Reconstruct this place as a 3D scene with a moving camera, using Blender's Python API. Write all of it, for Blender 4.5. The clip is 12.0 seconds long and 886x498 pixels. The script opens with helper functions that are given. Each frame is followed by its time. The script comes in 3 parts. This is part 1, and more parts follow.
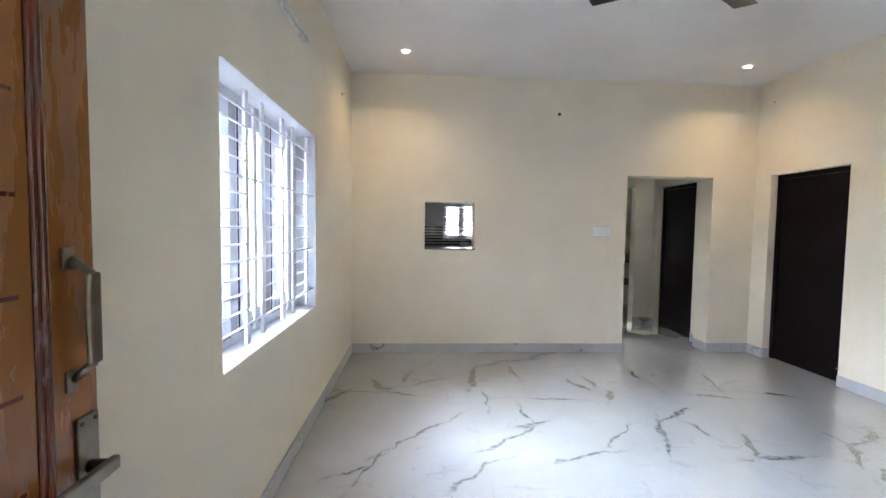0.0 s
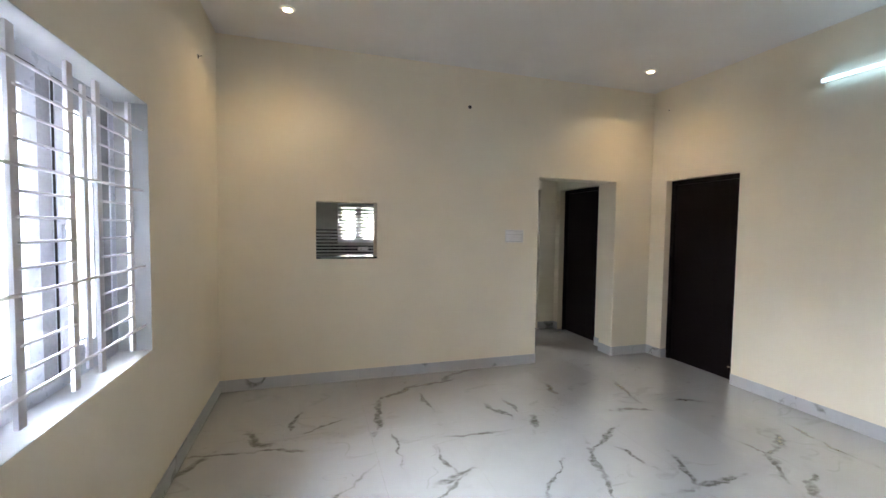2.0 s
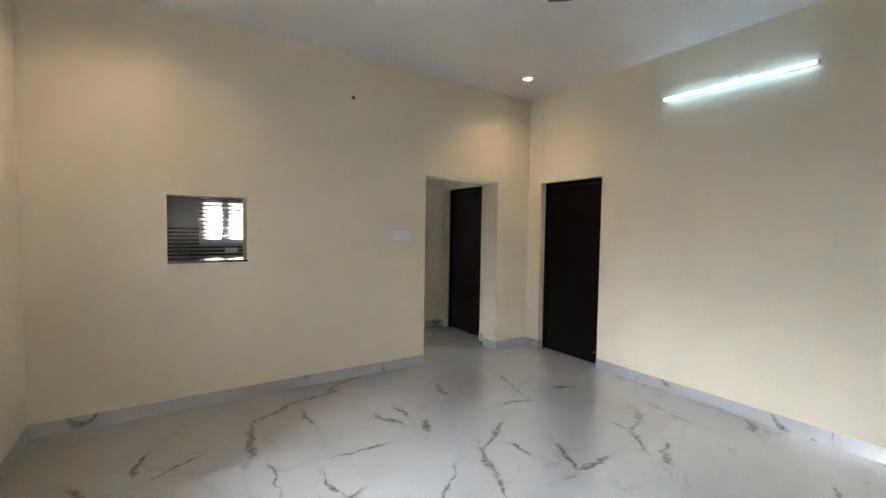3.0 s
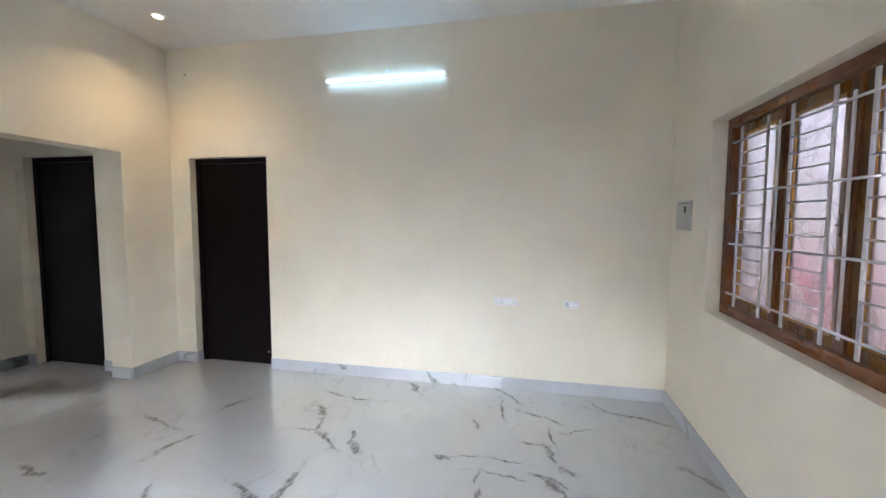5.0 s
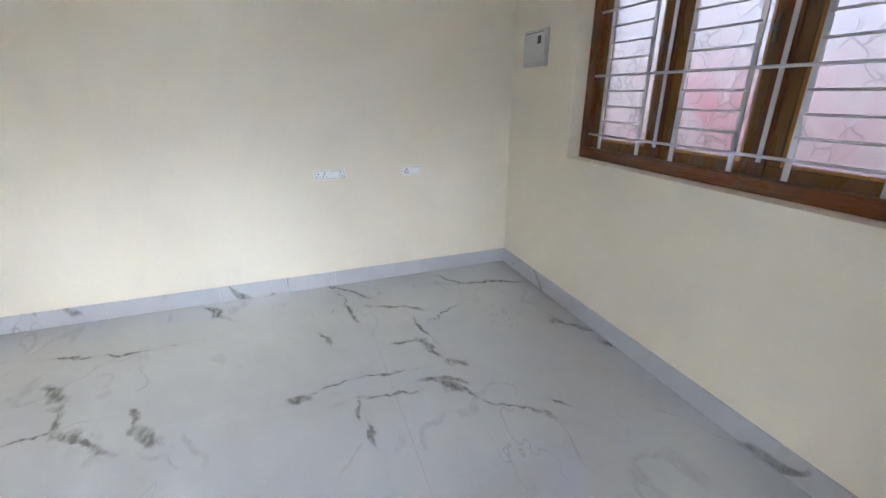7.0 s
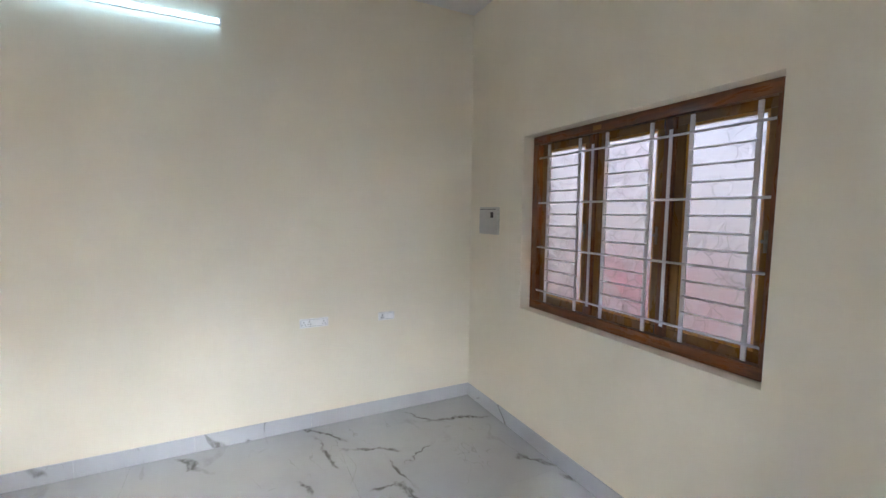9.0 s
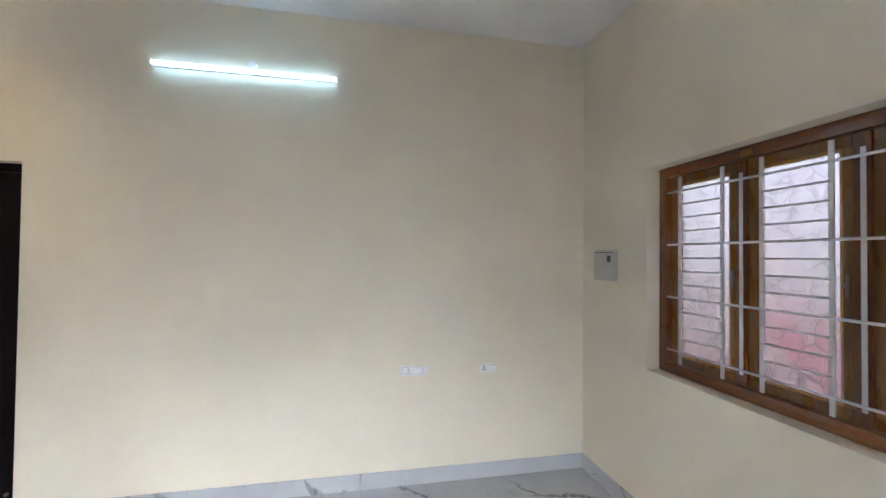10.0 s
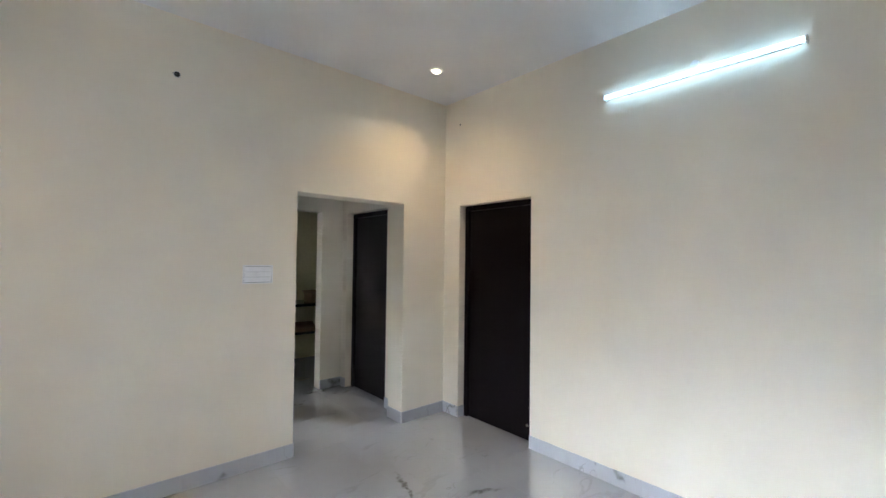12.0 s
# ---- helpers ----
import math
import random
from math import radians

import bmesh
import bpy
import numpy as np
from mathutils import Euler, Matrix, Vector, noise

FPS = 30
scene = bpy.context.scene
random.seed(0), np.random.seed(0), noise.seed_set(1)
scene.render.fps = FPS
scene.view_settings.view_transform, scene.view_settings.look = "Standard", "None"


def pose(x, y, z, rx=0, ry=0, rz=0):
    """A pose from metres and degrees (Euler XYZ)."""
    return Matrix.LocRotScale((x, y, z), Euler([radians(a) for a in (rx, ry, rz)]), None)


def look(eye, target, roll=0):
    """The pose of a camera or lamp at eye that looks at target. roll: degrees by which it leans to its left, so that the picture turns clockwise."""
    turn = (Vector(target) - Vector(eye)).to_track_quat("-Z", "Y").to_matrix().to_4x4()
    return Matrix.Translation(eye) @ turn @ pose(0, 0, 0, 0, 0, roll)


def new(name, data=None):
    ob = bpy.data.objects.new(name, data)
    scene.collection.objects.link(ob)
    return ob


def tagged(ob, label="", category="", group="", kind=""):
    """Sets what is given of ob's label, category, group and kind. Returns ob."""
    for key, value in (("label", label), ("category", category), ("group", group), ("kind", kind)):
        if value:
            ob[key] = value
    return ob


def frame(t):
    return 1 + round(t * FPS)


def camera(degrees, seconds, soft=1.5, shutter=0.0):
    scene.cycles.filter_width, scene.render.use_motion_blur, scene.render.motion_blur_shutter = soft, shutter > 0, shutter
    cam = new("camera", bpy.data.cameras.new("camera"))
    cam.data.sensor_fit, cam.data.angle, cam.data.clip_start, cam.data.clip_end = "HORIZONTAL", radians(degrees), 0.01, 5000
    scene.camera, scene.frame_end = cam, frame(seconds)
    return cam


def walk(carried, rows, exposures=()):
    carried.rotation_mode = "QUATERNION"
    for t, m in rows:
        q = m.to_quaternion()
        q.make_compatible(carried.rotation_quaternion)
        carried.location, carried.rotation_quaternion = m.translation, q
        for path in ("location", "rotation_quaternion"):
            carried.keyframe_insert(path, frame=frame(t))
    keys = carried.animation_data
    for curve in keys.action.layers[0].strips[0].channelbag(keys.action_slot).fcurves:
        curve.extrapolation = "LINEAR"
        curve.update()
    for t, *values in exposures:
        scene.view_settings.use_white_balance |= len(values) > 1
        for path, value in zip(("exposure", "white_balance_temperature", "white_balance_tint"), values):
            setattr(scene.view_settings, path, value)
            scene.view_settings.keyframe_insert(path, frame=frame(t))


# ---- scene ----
cam = camera(93.8, 12.0)
PATH = [
    (0, (0.014, 0.145, 1.456), (0.124, 2.139, 1.352), 0.8),
    (0.5, (-0.019, 0.447, 1.5), (0.15, 2.437, 1.403), 0.8),
    (1, (-0.039, 0.592, 1.496), (0.232, 2.571, 1.404), 0.8),
    (1.5, (-0.003, 0.7, 1.488), (0.4, 2.657, 1.398), 0.8),
    (2, (0.026, 0.81, 1.501), (0.629, 2.714, 1.405), 0.8),
    (2.5, (0.075, 0.87, 1.496), (0.904, 2.687, 1.402), 0.7),
    (2.7, (0.079, 0.914, 1.499), (1.011, 2.681, 1.406), 0.8),
    (4.3, (0.106, 1.215, 1.533), (1.874, 2.142, 1.411), 0.3),
    (4.5, (0.191, 1.226, 1.507), (2.025, 2.015, 1.39), 0.3),
    (5, (0.396, 1.292, 1.501), (2.346, 1.712, 1.353), 0.1),
    (5.5, (0.664, 1.467, 1.435), (2.652, 1.489, 1.211), -0.2),
    (6, (0.939, 1.608, 1.345), (2.883, 1.313, 0.98), -0.5),
    (6.5, (1.179, 1.685, 1.256), (3.024, 1.158, 0.691), -0.6),
    (6.7, (1.228, 1.687, 1.256), (3.026, 1.125, 0.586), -1.2),
    (8.3, (1.153, 1.971, 1.498), (2.85, 1.056, 0.965), 0.6),
    (8.5, (1.078, 1.976, 1.519), (2.805, 1.055, 1.104), 0.7),
    (9, (0.957, 1.984, 1.577), (2.741, 1.097, 1.404), 0.6),
    (9.5, (1.01, 1.96, 1.568), (2.872, 1.231, 1.553), 0.5),
    (10, (1.135, 1.902, 1.572), (3.092, 1.492, 1.607), 0.6),
    (10.5, (1.189, 1.888, 1.563), (3.188, 1.908, 1.622), 0.6),
    (11, (1.238, 1.804, 1.57), (3.164, 2.342, 1.631), 0.5),
    (11.5, (1.219, 1.759, 1.553), (2.915, 2.817, 1.614), 0.6),
    (12, (1.141, 1.675, 1.567), (2.458, 3.18, 1.614), 0.7),
]
EXPOSURES = [(0.0, 6.18, 6300, 10), (0.5, 6.05, 6300, 10), (1.0, 5.84, 6300, 10), (1.5, 5.72, 6500, 10), (2.0, 5.70, 6900, 10), (2.7, 5.68, 7100, 10), (4.3, 6.10, 6500, 10), (5.0, 6.14, 6500, 10),
             (5.5, 6.06, 6500, 10), (6.7, 5.98, 6400, 10), (8.3, 6.06, 6700, 10), (9.0, 5.94, 6700, 10), (9.5, 5.90, 6700, 10), (10.5, 5.98, 6600, 10), (12.0, 6.05, 6300, 10)]
walk(cam, [(t, look(eye, target, roll)) for t, eye, target, roll in PATH], EXPOSURES)

# ---- daylight ----
world = bpy.data.worlds.new("sky")
scene.world = world
world.use_nodes = True
wn = world.node_tree.nodes
sky = wn.new("ShaderNodeTexSky")
sky.sky_type, sky.sun_disc = "NISHITA", False
sky.sun_elevation, sky.sun_rotation = radians(55), radians(60)
sky.air_density, sky.dust_density = 1.0, 4.0
world.node_tree.links.new(sky.outputs[0], wn["Background"].inputs[0])
wn["Background"].inputs[1].default_value = 0.12

sun = new("sun", bpy.data.lights.new("sun", "SUN"))
sun.data.energy, sun.data.angle, sun.data.color = 0.6, radians(12), (1.0, 0.95, 0.88)
sun.matrix_basis = look((3, 2, 6), (0, 0, 0))


def area_lamp(name, eye, target, w, h, watts, colour):
    ob = new(name, bpy.data.lights.new(name, "AREA"))
    ob.data.shape, ob.data.size, ob.data.size_y = "RECTANGLE", w, h
    ob.data.energy, ob.data.color = watts, colour
    ob.matrix_basis = look(eye, target)
    return ob


def spot_lamp(name, eye, watts, colour, cone):
    ob = new(name, bpy.data.lights.new(name, "SPOT"))
    ob.data.energy, ob.data.color, ob.data.spot_size = watts, colour, radians(cone)
    ob.data.spot_blend, ob.data.shadow_soft_size = 1.0, 0.04
    ob.matrix_basis = look(eye, (eye[0], eye[1] + 0.001, 0))
    return ob


# added lamps outside the west and kitchen windows, standing in for sky light
area_lamp("added_west_sky_lamp", (-3.2, 2.55, 2.95), (4.0, 2.2, 0.4), 2.0, 1.2, 37.0, (0.82, 0.90, 1.0))
area_lamp("added_kitchen_sky_lamp", (-0.15, 8.85, 2.58), (2.9, 5.6, 0.0), 1.2, 0.5, 90.0, (0.95, 0.98, 1.0))
WARM = (1.0, 0.72, 0.42)
spot_lamp("downlight_glow", (3.387, 4.357, 3.14), 0.52, WARM, 140)
spot_lamp("downlight_glow", (-0.149, 4.288, 3.14), 0.52, WARM, 140)

# ---- materials ----


class Graph:
    """A small helper to write node materials."""

    def __init__(self, name):
        self.mat = bpy.data.materials.new(name)
        self.mat.use_nodes = True
        self.n, self.l = self.mat.node_tree.nodes, self.mat.node_tree.links
        self.p = self.n["Principled BSDF"]

    def put(self, sock, value):
        if isinstance(value, bpy.types.NodeSocket):
            self.l.new(value, sock)
        elif isinstance(value, (tuple, list)) and len(value) == 3 and sock.type == "RGBA":
            sock.default_value = (*value, 1)
        else:
            sock.default_value = value

    def where(self, kind="position"):
        if kind == "position":
            return self.n.new("ShaderNodeNewGeometry").outputs["Position"]
        return self.n.new("ShaderNodeTexCoord").outputs["Object"]

    def mapped(self, vec, loc=(0, 0, 0), rot=(0, 0, 0), scale=(1, 1, 1)):
        m = self.n.new("ShaderNodeMapping")
        self.put(m.inputs["Vector"], vec)
        self.put(m.inputs["Location"], loc), self.put(m.inputs["Rotation"], rot), self.put(m.inputs["Scale"], scale)
        return m.outputs[0]

    def noise(self, vec, scale, detail=3.0, rough=0.5, out="Fac"):
        t = self.n.new("ShaderNodeTexNoise")
        self.put(t.inputs["Vector"], vec)
        self.put(t.inputs["Scale"], scale), self.put(t.inputs["Detail"], detail), self.put(t.inputs["Roughness"], rough)
        return t.outputs[out]

    def cells(self, vec, scale, feature="DISTANCE_TO_EDGE", out="Distance"):
        t = self.n.new("ShaderNodeTexVoronoi")
        t.feature = feature
        self.put(t.inputs["Vector"], vec), self.put(t.inputs["Scale"], scale)
        return t.outputs[out]

    def math(self, op, a, b=0.0):
        m = self.n.new("ShaderNodeMath")
        m.operation = op
        self.put(m.inputs[0], a), self.put(m.inputs[1], b)
        return m.outputs[0]

    def vmath(self, op, a, b):
        m = self.n.new("ShaderNodeVectorMath")
        m.operation = op
        self.put(m.inputs[0], a), self.put(m.inputs[1], b)
        return m.outputs[0]

    def span(self, v, lo, hi, a=0.0, b=1.0, smooth=True):
        m = self.n.new("ShaderNodeMapRange")
        m.interpolation_type = "SMOOTHSTEP" if smooth else "LINEAR"
        for k, x in zip(("Value", "From Min", "From Max", "To Min", "To Max"), (v, lo, hi, a, b)):
            self.put(m.inputs[k], x)
        return m.outputs[0]

    def mix(self, f, a, b):
        m = self.n.new("ShaderNodeMix")
        m.data_type = "RGBA"
        self.put(m.inputs[0], f), self.put(m.inputs[6], a), self.put(m.inputs[7], b)
        return m.outputs[2]

    def bump(self, height, strength=0.2, distance=0.002):
        b = self.n.new("ShaderNodeBump")
        self.put(b.inputs["Height"], height)
        self.put(b.inputs["Strength"], strength), self.put(b.inputs["Distance"], distance)
        self.l.new(b.outputs[0], self.p.inputs["Normal"])

    def done(self, colour=None, rough=None, metal=None, **more):
        for k, v in (("Base Color", colour), ("Roughness", rough), ("Metallic", metal)):
            if v is not None:
                self.put(self.p.inputs[k], v)
        for k, v in more.items():
            self.put(self.p.inputs[k.replace("_", " ")], v)
        return self.mat


def tone(c, k):
    return tuple(x * k for x in c)


def painted(name, c, rough=0.55, grain=260.0, depth=0.0006, stain=0.06):
    """Rolled wall paint or enamel: orange-peel grain and faint broad patches."""
    g = Graph(name)
    p = g.where()
    broad = g.span(g.noise(p, 1.3, 4), 0.3, 0.7)
    fine = g.noise(p, 34, 3)
    col = g.mix(broad, c, tone(c, 1 - stain))
    col = g.mix(g.math("MULTIPLY", fine, 0.10), col, tone(c, 0.86))
    g.bump(g.math("ADD", g.noise(p, grain, 2), g.math("MULTIPLY", g.noise(p, 18, 2), 1.5)), 0.16, depth)
    return g.done(col, g.span(fine, 0.2, 0.8, rough - 0.06, rough + 0.06))


# floor veins in four parts of the room: x, y, heading in degrees, length, half width in mm
VEINS_SOUTH_EAST = [(2.44, 0.76, 47, 0.08, 11), (2.49, 0.96, 46, 0.25, 8), (2.55, 1.56, 3, 0.15, 10), (2.63, 1.09, 38, 0.18, 12), (2.69, 1.59, 169, 0.10, 12), (2.70, 1.17, 37, 0.13, 23),
    (2.72, 0.22, 25, 0.08, 21), (2.74, 1.44, 87, 0.29, 12), (2.74, 1.18, 71, 0.19, 15), (2.86, 1.05, 38, 0.14, 16), (2.89, 1.45, 85, 0.26, 10), (2.95, 0.30, 38, 0.29, 20),
    (3.02, 1.14, 18, 0.27, 20), (3.13, 1.25, 100, 0.15, 13), (3.25, 1.13, 10, 0.25, 10), (3.35, 0.95, 124, 0.24, 8), (3.52, 1.20, 62, 0.28, 16), (3.59, 1.49, 12, 0.31, 15),
    (3.65, 0.48, 73, 0.43, 16), (3.79, 0.75, 42, 0.23, 11), (3.82, 1.45, 35, 0.37, 18)]
VEINS_EAST = [(2.61, 3.60, 168, 0.28, 20), (2.84, 2.40, 34, 0.16, 30), (2.85, 1.82, 74, 0.13, 18), (2.85, 3.96, 73, 0.39, 20), (2.87, 2.63, 50, 0.29, 17), (2.89, 1.66, 102, 0.16, 10),
    (2.98, 2.86, 95, 0.23, 8), (2.98, 2.49, 37, 0.14, 13), (3.08, 2.78, 17, 0.24, 19), (3.23, 3.60, 162, 0.18, 30), (3.28, 2.89, 48, 0.22, 30), (3.33, 1.68, 25, 0.15, 18),
    (3.52, 2.66, 90, 0.26, 12), (3.56, 2.92, 73, 0.27, 14), (3.86, 2.29, 40, 0.26, 30)]
VEINS_MIDDLE = [(0.96, 4.20, 92, 0.35, 15), (1.09, 2.68, 16, 0.41, 16), (1.12, 4.61, 16, 0.40, 19), (1.21, 3.56, 171, 0.39, 15), (1.44, 2.94, 42, 0.36, 11), (1.51, 3.85, 114, 0.28, 30),
    (1.59, 4.90, 33, 0.71, 23), (1.65, 3.96, 92, 0.26, 19), (1.69, 3.62, 59, 0.23, 30), (1.69, 2.77, 60, 0.23, 16), (1.80, 3.03, 69, 0.36, 28), (2.05, 3.26, 31, 0.38, 17),
    (2.08, 3.03, 103, 0.24, 17), (2.18, 4.17, 85, 0.25, 21), (2.26, 2.76, 64, 0.39, 26), (2.36, 2.62, 2, 0.40, 22)]
VEINS_NORTH_WEST = [(-0.71, 3.65, 56, 0.34, 26), (-0.57, 3.79, 174, 0.28, 15), (-0.38, 2.56, 28, 0.23, 19), (-0.35, 5.09, 64, 0.37, 30), (-0.34, 3.87, 143, 0.20, 27), (-0.34, 3.90, 123, 0.30, 30),
    (-0.28, 2.60, 69, 0.41, 14), (-0.21, 3.73, 169, 0.44, 11), (-0.10, 4.13, 80, 0.28, 16), (0.03, 3.02, 44, 0.65, 16), (0.13, 4.00, 26, 0.29, 13), (0.34, 2.49, 40, 0.45, 15),
    (0.52, 4.03, 79, 0.50, 28), (0.59, 3.58, 88, 0.33, 10), (0.69, 2.95, 38, 0.61, 16), (0.76, 4.47, 35, 0.42, 20), (0.85, 3.29, 97, 0.25, 15), (0.87, 3.13, 23, 0.23, 19)]
VEINS = VEINS_SOUTH_EAST + VEINS_EAST + VEINS_MIDDLE + VEINS_NORTH_WEST


def marble(name, base, rough, strokes=(), coat=1.0):
    """Polished porcelain with broken grey-brown veins that run on from tile to tile."""
    g = Graph(name)
    p = g.where()
    def contour(loc, turn, stretch, scale, lo, hi, g0, g1, gloc, gscale):
        q = g.mapped(p, loc, (0, 0, radians(turn)), stretch)
        level = g.noise(q, scale, 3.0, 0.52)
        edge = g.math("ABSOLUTE", g.math("SUBTRACT", level, 0.5))
        width = g.span(g.noise(g.mapped(p, gloc), 3.6, 2), 0.48, 0.70, lo, hi)
        line = g.math("SUBTRACT", 1.0, g.span(g.math("DIVIDE", edge, width), 0.35, 1.0))
        gate = g.span(g.noise(g.mapped(p, tuple(x + 3.3 for x in gloc)), gscale, 2), g0, g1)
        return g.math("MULTIPLY", line, gate), edge, gate

    one, edge, gate = contour((3.1, 1.7, 0), 34, (0.75, 1.7, 1.0), 0.85, 0.006, 0.032, 0.475, 0.52, (9, 4, 0), 1.5)
    two, edge2, gate2 = contour((8.4, 5.2, 0), -50, (0.8, 1.5, 1.0), 0.85, 0.005, 0.030, 0.55, 0.59, (2, 6, 0), 1.7)
    hair, edge3, gate3 = contour((1.4, 9.2, 0), 12, (0.9, 1.6, 1.0), 2.1, 0.003, 0.008, 0.57, 0.61, (5, 1, 0), 2.0)
    inner = g.span(g.noise(g.mapped(p, (0, 0, 0), (0, 0, radians(34)), (1, 2.4, 1)), 26, 4, 0.65), 0.30, 0.60, 0.50, 1.0)
    broken = g.span(g.noise(g.mapped(p, (4, 2, 0)), 3.9, 2), 0.44, 0.53, 0.0, 1.0)
    main = g.math("MULTIPLY", g.math("MULTIPLY", g.math("MAXIMUM", one, two), inner), broken)
    if strokes:
        # feathered strokes, wandering and swelling along their length
        drift = g.vmath("MULTIPLY", g.vmath("SUBTRACT", g.noise(p, 5.5, 3, 0.55, "Color"), (0.5, 0.5, 0.5)), (0.15, 0.15, 0.0))
        fray = g.vmath("MULTIPLY", g.vmath("SUBTRACT", g.noise(p, 24, 3, 0.6, "Color"), (0.5, 0.5, 0.5)), (0.026, 0.026, 0.0))
        q = g.vmath("ADD", g.vmath("ADD", p, drift), fray)
        near = 9.0
        for x, y, turn, size, half in strokes:
            m = g.n.new("ShaderNodeMapping")
            m.vector_type = "TEXTURE"
            g.put(m.inputs["Vector"], q), g.put(m.inputs["Location"], (x, y, 0)), g.put(m.inputs["Rotation"], (0, 0, radians(turn)))
            g.put(m.inputs["Scale"], (size * 0.84, half * 0.0014, 5.0))
            far = g.n.new("ShaderNodeVectorMath")
            far.operation = "LENGTH"
            g.l.new(m.outputs[0], far.inputs[0])
            near = g.math("MINIMUM", far.outputs["Value"], near)
        swell = g.span(g.noise(g.mapped(p, (7, 3, 0)), 8.0, 2), 0.36, 0.64, 0.62, 1.15)
        main = g.math("SUBTRACT", 1.0, g.span(g.math("DIVIDE", near, swell), 0.30, 1.05))
        wisp = g.span(g.noise(g.mapped(p, (0, 0, 0), (0, 0, radians(40)), (1, 2.2, 1)), 17, 3, 0.6), 0.36, 0.60, 0.40, 1.0)
        sep = g.n.new("ShaderNodeSeparateXYZ")
        g.l.new(p, sep.inputs[0])
        beyond = g.span(sep.outputs["Y"], 4.7, 5.1, 0.22, 0.9)
        more = g.math("MULTIPLY", g.math("MULTIPLY", g.math("MAXIMUM", one, two), broken), beyond)
        main = g.math("MULTIPLY", g.math("MAXIMUM", main, more), wisp)
        edge = g.math("MULTIPLY", near, 0.025)
        gate = 1.0
    hair = g.math("MULTIPLY", hair, 0.25 if strokes else 0.45)
    cloud = g.span(g.noise(p, 1.1, 5, 0.6), 0.35, 0.75)
    col = g.mix(cloud, base, tone(base, 0.90))
    halo = g.math("MULTIPLY", g.math("SUBTRACT", 1.0, g.span(edge, 0.0, 0.07)), g.math("MULTIPLY", gate, 0.20))
    col = g.mix(halo, col, tone(base, 0.72))
    col = g.mix(g.math("MAXIMUM", main, hair), col, (0.150, 0.148, 0.144))
    g.bump(g.noise(p, 2.2, 2), 0.02, 0.002)
    return g.done(col, g.span(g.noise(p, 5, 4), 0.3, 0.8, rough, rough + 0.012), Coat_Weight=coat, Coat_Roughness=0.015, Coat_IOR=1.75, IOR=1.7)


def wood(name, light, dark, rough=0.25, axis=2, scale=1.0, pores=0.45):
    """Varnished timber with long grain along one axis."""
    g = Graph(name)
    p = g.where("object")
    s = [14.0, 14.0, 14.0]
    s[axis] = 1.1
    q = g.mapped(p, (0, 0, 0), (0, 0, 0), tuple(x * scale for x in s))
    wob = g.vmath("ADD", q, g.vmath("MULTIPLY", g.noise(p, 2.5, 3, 0.5, "Color"), (1.6, 1.6, 1.6)))
    ring = g.span(g.noise(wob, 1.6, 5, 0.62), 0.30, 0.70)
    fine = g.noise(g.mapped(p, (0, 0, 0), (0, 0, 0), tuple(x * 9 for x in s)), 1.0, 3)
    col = g.mix(ring, light, dark)
    col = g.mix(g.span(fine, 0.45, 0.75, 0.0, pores), col, tone(dark, 0.6))
    g.bump(fine, 0.12, 0.0008)
    return g.done(col, g.span(ring, 0, 1, rough, rough + 0.12), Coat_Weight=0.35, Coat_Roughness=0.12)


def plain(name, c, rough=0.4, metal=0.0, wear=0.10, scale=24.0, **more):
    """Moulded, enamelled or metal parts with slight unevenness."""
    g = Graph(name)
    p = g.where("object")
    a = g.noise(p, scale, 4)
    b = g.noise(p, 3.0, 2)
    col = g.mix(g.span(g.math("MULTIPLY", g.math("ADD", a, b), 0.5), 0.35, 0.65), c, tone(c, 1 - wear))
    g.bump(g.noise(p, 180, 2), 0.10, 0.0004)
    return g.done(col, g.span(a, 0.2, 0.8, max(rough - 0.05, 0.02), rough + 0.05), metal, **more)


def glowing(name, c, strength):
    g = Graph(name)
    return g.done((0.9, 0.9, 0.9), 0.4, Emission_Color=(*c, 1), Emission_Strength=strength)


def clear_glass(name):
    g = Graph(name)
    return g.done((0.97, 0.99, 1.0), 0.01, Transmission_Weight=1.0, IOR=1.45)


